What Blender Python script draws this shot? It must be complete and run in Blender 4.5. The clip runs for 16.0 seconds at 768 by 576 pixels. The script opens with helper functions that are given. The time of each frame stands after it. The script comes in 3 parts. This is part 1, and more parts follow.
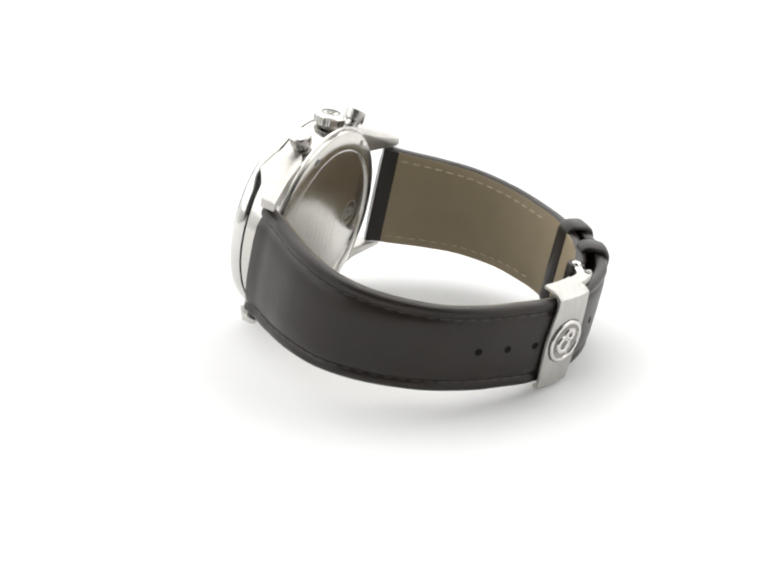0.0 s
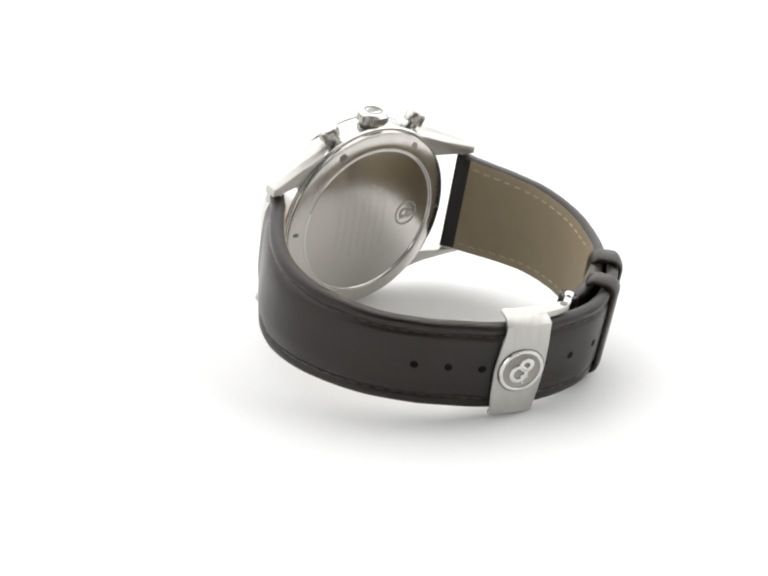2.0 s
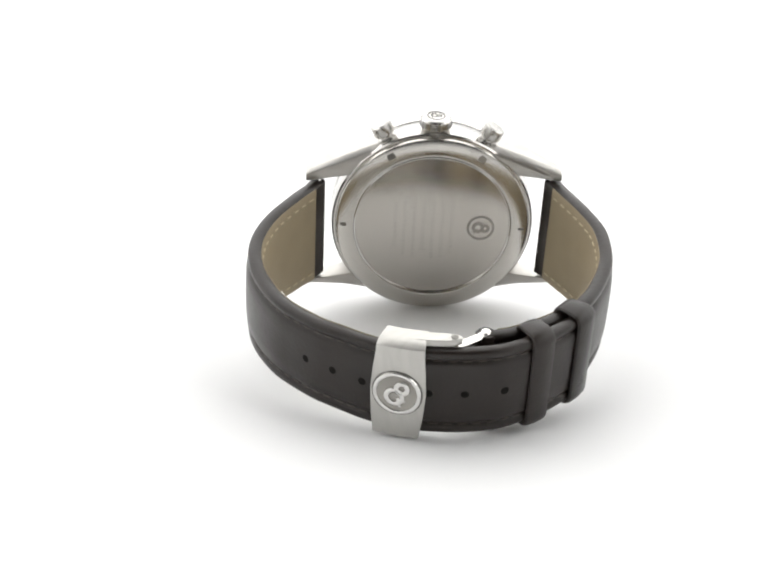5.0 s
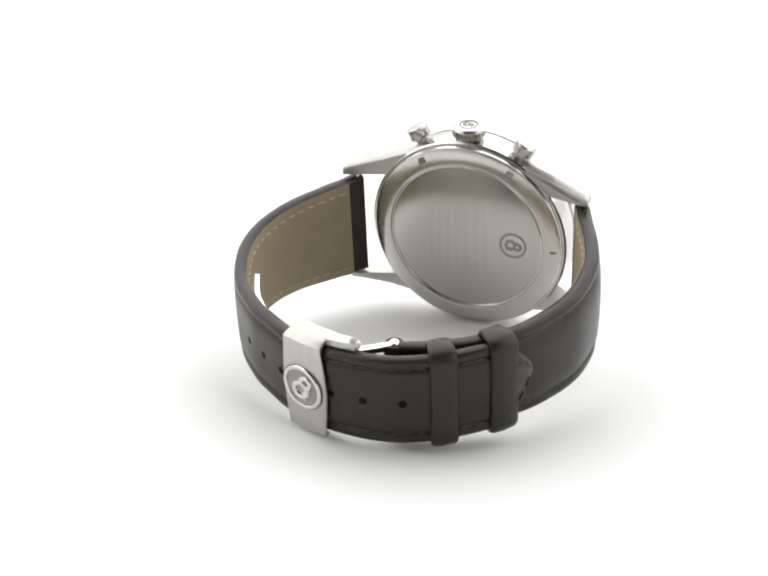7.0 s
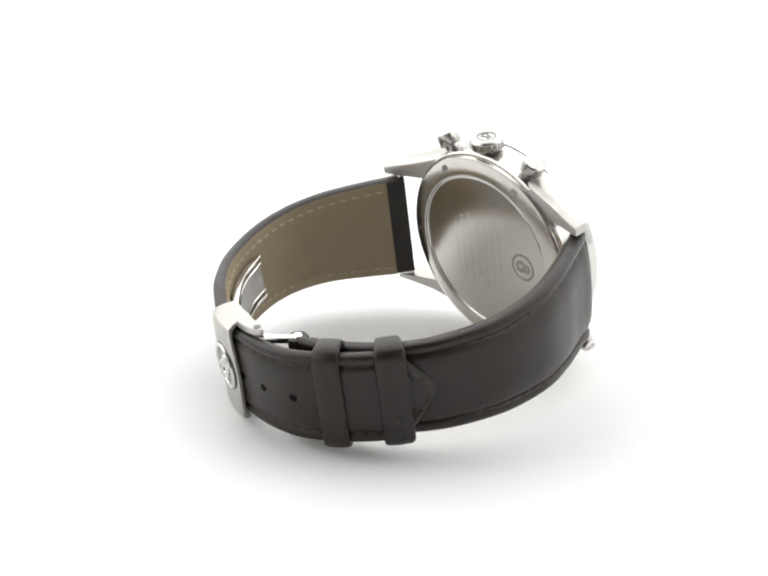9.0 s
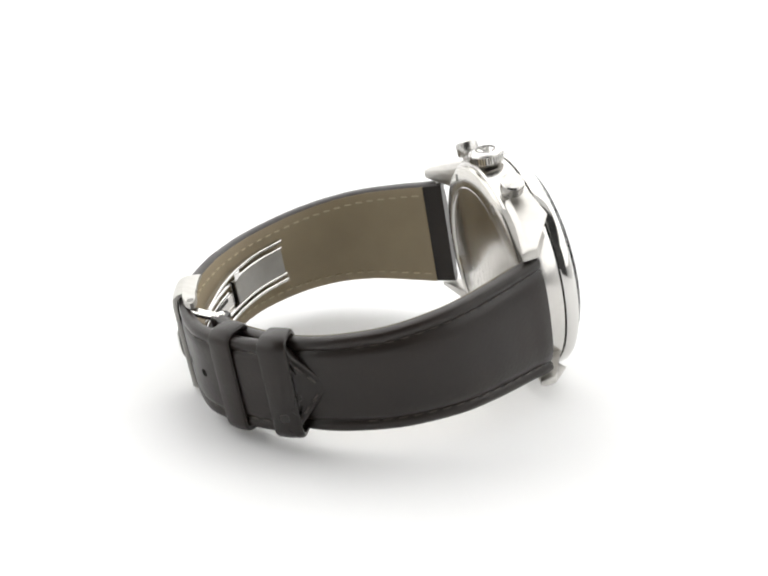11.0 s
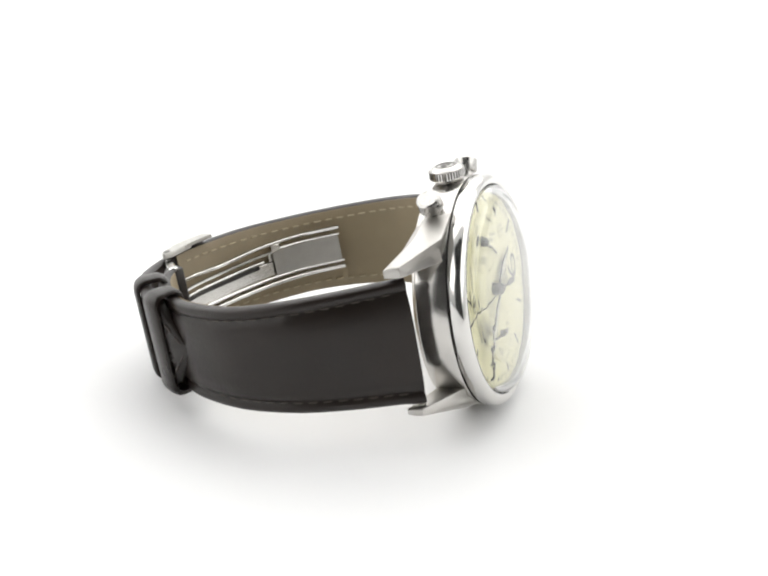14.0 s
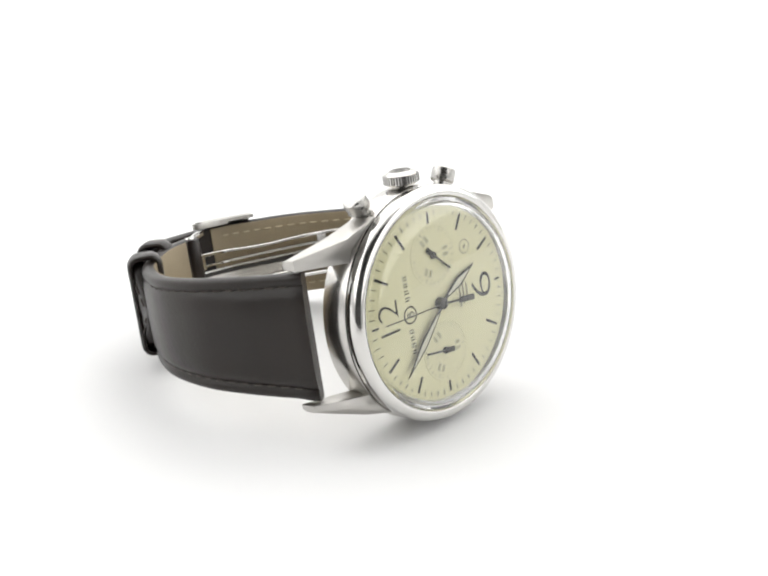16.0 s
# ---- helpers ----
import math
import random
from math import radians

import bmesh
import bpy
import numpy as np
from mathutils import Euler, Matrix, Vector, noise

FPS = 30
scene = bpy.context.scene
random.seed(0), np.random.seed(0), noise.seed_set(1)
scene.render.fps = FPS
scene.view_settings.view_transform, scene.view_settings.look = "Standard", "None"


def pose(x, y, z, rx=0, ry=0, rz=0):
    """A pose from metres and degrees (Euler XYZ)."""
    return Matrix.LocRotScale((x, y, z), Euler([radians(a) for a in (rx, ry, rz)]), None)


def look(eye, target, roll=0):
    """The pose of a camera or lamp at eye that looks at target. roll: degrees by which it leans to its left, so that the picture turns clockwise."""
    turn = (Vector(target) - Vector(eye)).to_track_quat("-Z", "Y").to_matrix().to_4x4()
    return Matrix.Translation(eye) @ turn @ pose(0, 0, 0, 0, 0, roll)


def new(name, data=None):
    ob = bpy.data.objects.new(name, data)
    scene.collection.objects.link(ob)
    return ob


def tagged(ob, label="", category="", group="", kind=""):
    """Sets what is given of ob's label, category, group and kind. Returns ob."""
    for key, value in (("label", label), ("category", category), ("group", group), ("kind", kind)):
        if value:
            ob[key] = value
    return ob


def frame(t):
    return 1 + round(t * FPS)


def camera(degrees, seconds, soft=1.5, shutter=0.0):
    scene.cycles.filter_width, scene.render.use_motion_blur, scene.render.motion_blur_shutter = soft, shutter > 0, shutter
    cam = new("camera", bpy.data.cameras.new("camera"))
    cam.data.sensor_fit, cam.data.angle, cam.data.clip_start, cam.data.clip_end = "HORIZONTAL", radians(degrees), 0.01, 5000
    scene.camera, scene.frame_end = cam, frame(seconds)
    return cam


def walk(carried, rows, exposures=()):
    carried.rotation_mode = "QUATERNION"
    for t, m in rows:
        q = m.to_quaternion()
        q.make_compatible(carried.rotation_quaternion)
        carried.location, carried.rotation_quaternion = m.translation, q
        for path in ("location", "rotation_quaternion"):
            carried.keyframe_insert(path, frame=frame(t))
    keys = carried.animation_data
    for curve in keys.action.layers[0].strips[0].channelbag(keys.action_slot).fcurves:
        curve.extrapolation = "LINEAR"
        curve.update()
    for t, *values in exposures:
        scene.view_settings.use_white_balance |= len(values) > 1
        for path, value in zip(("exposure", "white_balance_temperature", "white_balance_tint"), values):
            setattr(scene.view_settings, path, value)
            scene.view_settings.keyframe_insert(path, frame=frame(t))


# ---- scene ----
cam = camera(30.30, 16.0, soft=2.2)
walk(cam, [(0.0, pose(0, -0.24303, 0.11025, 68.198, -0.921, 0.005)),
           (16.0, pose(0, -0.24303, 0.11025, 68.198, -0.921, 0.005))])

# ---- light: a white photo tent with lamps above, behind and at both sides ----
world = bpy.data.worlds.new("studio")
scene.world = world
world.use_nodes = True
world.node_tree.nodes["Background"].inputs[0].default_value = (1.0, 0.99, 0.97, 1)
world.node_tree.nodes["Background"].inputs[1].default_value = 0.22


def softbox(name, eye, target, sx, sy, watts, colour=(1, 0.995, 0.985)):
    lamp = bpy.data.lights.new(name, "AREA")
    lamp.shape, lamp.size, lamp.size_y, lamp.energy, lamp.color = "RECTANGLE", sx, sy, watts, colour
    ob = new(name, lamp)
    ob.matrix_basis = look(eye, target)
    return ob


softbox("softbox_top", (0, 0.25, 0.62), (0, 0.2499, 0), 1.10, 0.70, 3.3)
softbox("softbox_back", (0, 0.66, 0.38), (0, 0, 0.05), 1.20, 0.62, 3.2)
softbox("softbox_side", (-0.58, -0.08, 0.30), (0, -0.08, 0.10), 1.15, 0.50, 2.9)
softbox("softbox_side", (0.58, -0.18, 0.30), (0, -0.18, 0.10), 1.25, 0.50, 3.05)
scene.view_settings.exposure = 0.0

# ---- materials ----


def material(name, colour, rough=0.5, metal=0.0, colour2=None, scale=200.0, bump=0.0, bump_scale=800.0,
             rough2=None, stretch=(1, 1, 1), coat=0.0, ior=1.5, crease=0.0):
    """A surface with variation of colour and gloss at one scale and fine relief at another; scales per metre."""
    m = bpy.data.materials.new(name)
    m.use_nodes = True
    nt = m.node_tree
    b = nt.nodes["Principled BSDF"]
    b.inputs["Base Color"].default_value = (*colour, 1)
    b.inputs["Roughness"].default_value = rough
    b.inputs["Metallic"].default_value = metal
    b.inputs["IOR"].default_value = ior
    b.inputs["Coat Weight"].default_value = coat
    tc = nt.nodes.new("ShaderNodeTexCoord")
    mp = nt.nodes.new("ShaderNodeMapping")
    mp.inputs["Scale"].default_value = stretch
    nt.links.new(tc.outputs["Object"], mp.inputs["Vector"])
    n1 = nt.nodes.new("ShaderNodeTexNoise")
    n1.inputs["Scale"].default_value, n1.inputs["Detail"].default_value = scale, 5
    nt.links.new(mp.outputs["Vector"], n1.inputs["Vector"])
    if colour2:
        mix = nt.nodes.new("ShaderNodeMix")
        mix.data_type = "RGBA"
        mix.inputs["A"].default_value, mix.inputs["B"].default_value = (*colour, 1), (*colour2, 1)
        nt.links.new(n1.outputs["Fac"], mix.inputs["Factor"])
        nt.links.new(mix.outputs["Result"], b.inputs["Base Color"])
    if rough2 is not None:
        r = nt.nodes.new("ShaderNodeMapRange")
        r.inputs["From Min"].default_value, r.inputs["From Max"].default_value = 0.3, 0.7
        r.inputs["To Min"].default_value, r.inputs["To Max"].default_value = rough, rough2
        nt.links.new(n1.outputs["Fac"], r.inputs["Value"])
        nt.links.new(r.outputs["Result"], b.inputs["Roughness"])
    if bump:
        n2 = nt.nodes.new("ShaderNodeTexNoise")
        n2.inputs["Scale"].default_value, n2.inputs["Detail"].default_value = bump_scale, 4
        nt.links.new(mp.outputs["Vector"], n2.inputs["Vector"])
        bp = nt.nodes.new("ShaderNodeBump")
        bp.inputs["Strength"].default_value, bp.inputs["Distance"].default_value = bump, 0.0002
        nt.links.new(n2.outputs["Fac"], bp.inputs["Height"])
        nt.links.new(bp.outputs["Normal"], b.inputs["Normal"])
        if crease:
            n3 = nt.nodes.new("ShaderNodeTexNoise")
            n3.inputs["Scale"].default_value, n3.inputs["Detail"].default_value, n3.inputs["Distortion"].default_value = 95, 2, 0.2
            nt.links.new(mp.outputs["Vector"], n3.inputs["Vector"])
            bc = nt.nodes.new("ShaderNodeBump")
            bc.inputs["Strength"].default_value, bc.inputs["Distance"].default_value = crease, 0.0009
            nt.links.new(n3.outputs["Fac"], bc.inputs["Height"])
            nt.links.new(bc.outputs["Normal"], bp.inputs["Normal"])
    return m


PAPER = material("white_paper", (0.822, 0.823, 0.821), 0.75, colour2=(0.80, 0.801, 0.799), scale=30, bump=0.05, bump_scale=900)
ROOM = material("dark_grey_cloth", (0.05, 0.05, 0.05), 0.9, colour2=(0.065, 0.064, 0.062), scale=20)
STEEL = material("polished_steel", (0.68, 0.67, 0.65), 0.07, 1.0, colour2=(0.63, 0.62, 0.60), scale=150, rough2=0.13)
BRUSHED = material("brushed_steel", (0.54, 0.525, 0.50), 0.36, 1.0, colour2=(0.48, 0.465, 0.44), scale=1500, rough2=0.48,
                   stretch=(0.15, 0.15, 1.0))


def brushed(name, colour, colour2, rough, scale, stretch, bump, anisotropic=0.0):
    """Metal with fine brushing along the stretched axis, or turned round the part's own z."""
    m = material(name, colour, rough, 1.0, colour2=colour2, scale=scale, stretch=stretch, bump=bump, bump_scale=scale * 1.7, rough2=rough * 1.35)
    if anisotropic:
        b = m.node_tree.nodes["Principled BSDF"]
        tan = m.node_tree.nodes.new("ShaderNodeTangent")
        tan.direction_type, tan.axis = "RADIAL", "Z"
        m.node_tree.links.new(tan.outputs[0], b.inputs["Tangent"])
        b.inputs["Anisotropic"].default_value = anisotropic
    return m


# these two are in the watch's own millimetres
BACKSTEEL = brushed("brushed_caseback_steel", (0.54, 0.515, 0.48), (0.51, 0.488, 0.453), 0.18, 0.5, (0.08, 1, 1), 0.0)
TURNED = brushed("turned_rim_steel", (0.60, 0.58, 0.545), (0.55, 0.53, 0.495), 0.2, 0.6, (1, 1, 1), 0.0, 0.75)
WORN_ENGRAVING = material("worn_engraved_steel", (0.49, 0.468, 0.432), 0.26, 1.0)
# dark for engraving; also paints the shade in notches, knurl gaps and grooves
ENGRAVED = material("engraved_steel", (0.17, 0.165, 0.155), 0.48, 1.0, colour2=(0.22, 0.215, 0.20), scale=900)
ETCHED = material("etched_steel", (0.33, 0.318, 0.293), 0.4, 1.0)
PLATE = material("dull_blade_steel", (0.37, 0.36, 0.34), 0.36, 1.0, colour2=(0.31, 0.30, 0.28), scale=500, rough2=0.42)
SATIN = material("satin_steel", (0.60, 0.585, 0.56), 0.16, 1.0, colour2=(0.55, 0.535, 0.51), scale=700, rough2=0.24)
# near black: the shade inside narrow gaps, painted as colour
GROOVE_SHADE = material("shadowed_groove", (0.05, 0.048, 0.045), 0.5, 0.6)
LEATHER = material("dark_brown_leather", (0.0098, 0.0078, 0.0066), 0.27, 0.0, colour2=(0.022, 0.015, 0.0117), scale=75, rough2=0.42,
                   bump=0.2, bump_scale=1500, ior=1.41, crease=0.16)
LINING = material("tan_lining_leather", (0.295, 0.24, 0.15), 0.62, 0.0, colour2=(0.245, 0.195, 0.125), scale=260, bump=0.25, bump_scale=3200)
THREAD_DARK = material("dark_thread", (0.055, 0.045, 0.038), 0.6, bump=0.2)
THREAD_TAN = material("tan_thread", (0.46, 0.38, 0.25), 0.7, bump=0.2)
CREAM = material("cream_dial_lacquer", (0.88, 0.85, 0.545), 0.5, 0.0, colour2=(0.86, 0.83, 0.525), scale=60, bump=0.03, bump_scale=1500)
CREAM_SUB = material("cream_subdial_lacquer", (0.86, 0.83, 0.535), 0.45, 0.0, colour2=(0.84, 0.81, 0.515), scale=90)
INK = material("dark_dial_print", (0.018, 0.017, 0.015), 0.5)
PALE_INK = material("faded_dial_print", (0.33, 0.31, 0.22), 0.6)
FIGURE = material("grey_olive_print", (0.52, 0.50, 0.33), 0.6)
HANDS = material("dark_hand_metal", (0.03, 0.029, 0.026), 0.4, 0.3)
LUME = material("pale_lume", (0.80, 0.78, 0.62), 0.6)
# black that paints the shade inside holes, in leather and steel alike
HOLE = material("shaded_hole", (0.006, 0.005, 0.0045), 0.9, ior=1.2)
PUSHER = material("satin_pusher_steel", (0.50, 0.49, 0.47), 0.22, 1.0, colour2=(0.45, 0.44, 0.42), scale=600, rough2=0.3)
CLASP = material("worn_brushed_clasp_steel", (0.52, 0.51, 0.485), 0.40, 1.0, colour2=(0.45, 0.44, 0.415), scale=1300, rough2=0.52,
                 stretch=(1.0, 0.15, 0.15))

GLASS = bpy.data.materials.new("domed_crystal")
GLASS.use_nodes = True
g = GLASS.node_tree.nodes["Principled BSDF"]
g.inputs["Transmission Weight"].default_value = 1.0
g.inputs["Roughness"].default_value = 0.0
g.inputs["IOR"].default_value = 1.52

# ---- setting ----


def mesh_object(name, bm, mat, smooth=35):
    me = bpy.data.meshes.new(name)
    bmesh.ops.recalc_face_normals(bm, faces=bm.faces)
    lim = radians(smooth)
    for fc in bm.faces:
        fc.smooth = smooth > 0
    for e in bm.edges:
        e.smooth = len(e.link_faces) == 2 and e.calc_face_angle(0) < lim
    bm.to_mesh(me)
    bm.free()
    me.materials.append(mat)
    return new(name, me)


def sheet(name, profile, axis_half, mat, thick=0.004):
    """A sheet swept across x from a profile of (y, z)."""
    bm = bmesh.new()
    rows = []
    for y, z in profile:
        rows.append([bm.verts.new((-axis_half, y, z)), bm.verts.new((axis_half, y, z))])
    for a, b in zip(rows, rows[1:]):
        bm.faces.new((a[0], a[1], b[1], b[0]))
    ret = bmesh.ops.extrude_face_region(bm, geom=bm.faces[:])
    low = [v for v in ret["geom"] if isinstance(v, bmesh.types.BMVert)]
    bmesh.ops.translate(bm, verts=low, vec=(0, 0, -thick))
    return mesh_object(name, bm, mat, 50)


sweep = [(-0.9, 0.0), (0.45, 0.0)]
sweep += [(0.45 + 0.25 * math.sin(a), 0.25 - 0.25 * math.cos(a)) for a in [radians(x) for x in range(10, 91, 10)]]
sweep += [(0.701, 0.80)]
tagged(sheet("ground", sweep, 0.62, PAPER), "seamless white paper sweep, plain and brightly lit", "ground", kind="structure")


def slab(name, x0, x1, y0, y1, z0, z1, label, category, mat=PAPER):
    bm = bmesh.new()
    bmesh.ops.create_cube(bm, size=1)
    bmesh.ops.scale(bm, vec=(x1 - x0, y1 - y0, z1 - z0), verts=bm.verts)
    bmesh.ops.translate(bm, vec=((x0 + x1) / 2, (y0 + y1) / 2, (z0 + z1) / 2), verts=bm.verts)
    return tagged(mesh_object(name, bm, mat, 0), label, category, kind="structure")


slab("wall_left", -0.64, -0.625, -0.9, 0.72, -0.01, 0.81, "plain white side wall of the photo tent", "wall")
slab("wall_right", 0.625, 0.64, -0.9, 0.72, -0.01, 0.81, "plain white side wall of the photo tent", "wall")
slab("ceiling", -0.64, 0.64, -0.30, 0.72, 0.812, 0.825, "plain white ceiling of the photo tent", "ceiling")
slab("wall_front", -0.64, 0.64, -0.93, -0.905, -0.01, 0.825, "dim grey room behind the camera", "wall", ROOM)
slab("ceiling", -0.64, 0.64, -0.93, -0.302, 0.826, 0.84, "dim grey ceiling before the tent's opening", "ceiling", ROOM)

# ---- the watch: built in its own axes, x to 3 o'clock, y to 12 o'clock, z out of the dial; 1 unit is 1.05 mm ----
MM = 0.00105
AX_U = Vector((0.18331, -0.06916, 0.98062))
AX_T = Vector((0.46127, 0.88695, -0.02367))
AX_N = Vector((0.86812, -0.45667, -0.19449))
BASE = Vector((-9.4688, 16.9737, 18.217))
SEAT = Matrix(((AX_U.x, AX_T.x, -AX_N.x, BASE.x), (AX_U.y, AX_T.y, -AX_N.y, BASE.y),
               (AX_U.z, AX_T.z, -AX_N.z, BASE.z), (0, 0, 0, 1)))
SEAT = Matrix.Scale(MM, 4) @ SEAT

watch = tagged(new("wristwatch"), "steel chronograph wristwatch with cream dial on dark brown leather strap", "watch")


def part(name, bm, mat, parent=watch, label="", smooth=35, kind="", baked=True):
    """A part in the watch's axes; unbaked ones keep those axes for the brushing of their metal."""
    if baked:
        bm.transform(SEAT)
    ob = mesh_object(name, bm, mat, smooth)
    ob.matrix_basis = parent.matrix_basis.inverted() @ (Matrix.Identity(4) if baked else SEAT)
    ob.parent = parent
    return tagged(ob, label, kind=kind)


def lathe(profile, n=128, axis="z", at=(0, 0, 0), closed=False):
    """Turns (radius, height) round an axis."""
    bm = bmesh.new()
    rings = []
    for r, h in profile:
        if r < 1e-6:
            rings.append([bm.verts.new((0, 0, h))])
        else:
            rings.append([bm.verts.new((r * math.cos(2 * math.pi * i / n), r * math.sin(2 * math.pi * i / n), h)) for i in range(n)])
    pairs = list(zip(rings, rings[1:])) + ([(rings[-1], rings[0])] if closed else [])
    for a, b in pairs:
        for i in range(n):
            j = (i + 1) % n
            if len(a) == 1 and len(b) == 1:
                continue
            if len(a) == 1:
                bm.faces.new((a[0], b[i], b[j]))
            elif len(b) == 1:
                bm.faces.new((a[i], a[j], b[0]))
            else:
                bm.faces.new((a[i], a[j], b[j], b[i]))
    if axis == "x":
        bm.transform(Matrix.Rotation(radians(90), 4, "Y"))
    bm.transform(Matrix.Translation(at))
    return bm


def box(x0, x1, y0, y1, z0, z1, bevel=0.0):
    bm = bmesh.new()
    bmesh.ops.create_cube(bm, size=1)
    bmesh.ops.scale(bm, vec=(x1 - x0, y1 - y0, z1 - z0), verts=bm.verts)
    bmesh.ops.translate(bm, vec=((x0 + x1) / 2, (y0 + y1) / 2, (z0 + z1) / 2), verts=bm.verts)
    if bevel:
        bmesh.ops.bevel(bm, geom=bm.edges[:], offset=bevel, segments=2, profile=0.5, affect="EDGES")
    return bm


def join(target, extra):
    me = bpy.data.meshes.new("join")
    extra.to_mesh(me)
    extra.free()
    target.from_mesh(me)
    bpy.data.meshes.remove(me)
    return target


def prism(poly, z0, z1, bevel=0.0):
    """A polygon of (x, y) raised from z0 to z1, either of which may be a function of (x, y)."""
    f0 = z0 if callable(z0) else (lambda x, y: z0)
    f1 = z1 if callable(z1) else (lambda x, y: z1)
    bm = bmesh.new()
    lo = [bm.verts.new((x, y, f0(x, y))) for x, y in poly]
    hi = [bm.verts.new((x, y, f1(x, y))) for x, y in poly]
    bm.faces.new(lo[::-1])
    bm.faces.new(hi)
    for i in range(len(poly)):
        j = (i + 1) % len(poly)
        bm.faces.new((lo[i], lo[j], hi[j], hi[i]))
    if bevel:
        bmesh.ops.recalc_face_normals(bm, faces=bm.faces)
        bmesh.ops.bevel(bm, geom=bm.edges[:], offset=bevel, segments=2, profile=0.5, affect="EDGES")
    return bm


def torus(R, r, n=48, m=10):
    return lathe([(R + r * math.cos(2 * math.pi * i / m), r * math.sin(2 * math.pi * i / m)) for i in range(m)], n, closed=True)


# case: middle, back, bezel, lugs
case = part("case", lathe([(17.4, 0.9), (18.3, 0.95), (18.6, 1.2), (18.75, 3.2), (18.75, 5.9), (18.65, 6.1), (17.2, 6.15)], closed=True),
            SATIN, label="steel middle case with brushed lugs")
back = part("caseback", lathe([(0, 0.0), (14.1, 0.0), (14.2, 0.03), (14.3, 0.25), (14.7, 0.25), (14.7, 1.3), (0, 1.3)]), BACKSTEEL,
            label="round satin steel caseback with engraving", baked=False)
part("rim", lathe([(14.6, 0.3), (14.6, -0.2), (14.75, -0.3), (15.0, -0.3), (17.3, 0.14), (17.75, 0.36), (17.95, 0.75), (17.95, 1.2), (14.6, 1.2)], 160, closed=True),
     TURNED, back, "turned steel rim of the caseback", baked=False)
# flat tabs, not cut in: each notch's shade or brightness is its colour
for k, (wide, mat) in enumerate(((0.3, ENGRAVED), (0.9, ETCHED), (0.95, ENGRAVED), (0.45, ENGRAVED))):
    a = radians(60 * k)
    d = [(0.85 * wide * math.cos(radians(x)), 0.85 * math.sin(radians(x)) - 0.25) for x in range(-30, 211, 20)]
    bm = prism([(x, min(y, 0.45)) for x, y in d], -0.035, 0.35)
    bm.transform(Matrix.Translation((16.6 * math.sin(a), 16.6 * math.cos(a), 0.025)) @ Matrix.Rotation(-a, 4, "Z") @ Matrix.Rotation(radians(10.8), 4, "X"))
    part("notch", bm, mat, back, "opener notch in the rim, its shade put into the colour", smooth=0)
t = torus(14.4, 0.2, 128, 8)
t.transform(Matrix.Translation((0, 0, 0.02)))
part("ring", t, STEEL, back, "thin bright polished ring")
# fill between case and bezel, coloured as dark as the gap's shade
part("groove", lathe([(17.0, 6.0), (18.25, 6.0), (18.25, 6.5), (17.0, 6.5)], closed=True), GROOVE_SHADE, case, "groove under the bezel, shade put into its colour")
bezel = part("bezel", lathe([(17.0, 6.36), (18.45, 6.36), (18.68, 6.45), (18.78, 6.65), (18.8, 7.8), (18.72, 8.2), (18.5, 8.55), (18.15, 8.82), (17.75, 8.98), (17.35, 9.02),
                             (17.08, 8.92), (16.97, 8.7), (16.95, 8.0), (16.95, 7.0), (16.7, 6.8)], 160, closed=True), STEEL,
             label="polished steel bezel with upright flank")
a = radians(34)
bm = lathe([(0, 18.62), (0.32, 18.6), (0.36, 18.2), (0, 18.2)], 16, "x", (0, 0, 7.0))
bm.transform(Matrix.Rotation(a, 4, "Z"))
part("corrector", bm, HOLE, bezel, "tiny dark corrector hole")

LUG = [(16.9, 7.2), (15.9, 11.5), (14.3, 16.3), (12.45, 22.5), (12.2, 23.1), (10.6, 23.1), (10.5, 22.5), (10.5, 15.0), (12.5, 12.0), (14.0, 7.2)]


def lug_front(x, y):
    return 6.1 if y < 16.6 else 6.1 - (y - 16.6) * 0.74


def lug_rear(x, y):
    return 1.3 if y < 14 else 1.3 - (y - 14) * 0.28


# the lugs and strap sit a little askew to the back's engraving
TWIST = Matrix.Translation((-0.3, 0, 0)) @ Matrix.Rotation(radians(-1.8), 4, "Z")


def lug(sx, sy):
    """A horn of the case with a sloping chamfer along its outer rear edge."""
    bm = bmesh.new()
    outer = 5
    rings = []
    for level in range(3):
        ring = []
        for k, (x, y) in enumerate(LUG):
            if sx < 0:
                x = min(x, 17.5 - 0.255 * y)
            cut = (0.5, 0.75, 0.8, 0.45, 0.25)[k] if k < outer and level == 0 else 0.0
            z = (lug_rear(x, y), lug_rear(x, y) + 1.0, lug_front(x, y))[level]
            ring.append(bm.verts.new((sx * (x - cut), sy * (y - 0.2 * cut), z)))
        rings.append(ring)
    n = len(LUG)
    for lo, hi in zip(rings, rings[1:]):
        for k in range(n):
            bm.faces.new((lo[k], lo[(k + 1) % n], hi[(k + 1) % n], hi[k]))
    bm.faces.new(rings[0][::-1])
    bm.faces.new(rings[2])
    bmesh.ops.recalc_face_normals(bm, faces=bm.faces)
    bmesh.ops.bevel(bm, geom=bm.edges[:], offset=0.14, segments=2, profile=0.5, affect="EDGES", clamp_overlap=True)
    return bm


for sx in (1, -1):
    for sy in (1, -1):
        bm = lug(sx, sy)
        bm.transform(TWIST)
        part("lug", bm, BRUSHED, case, smooth=30)
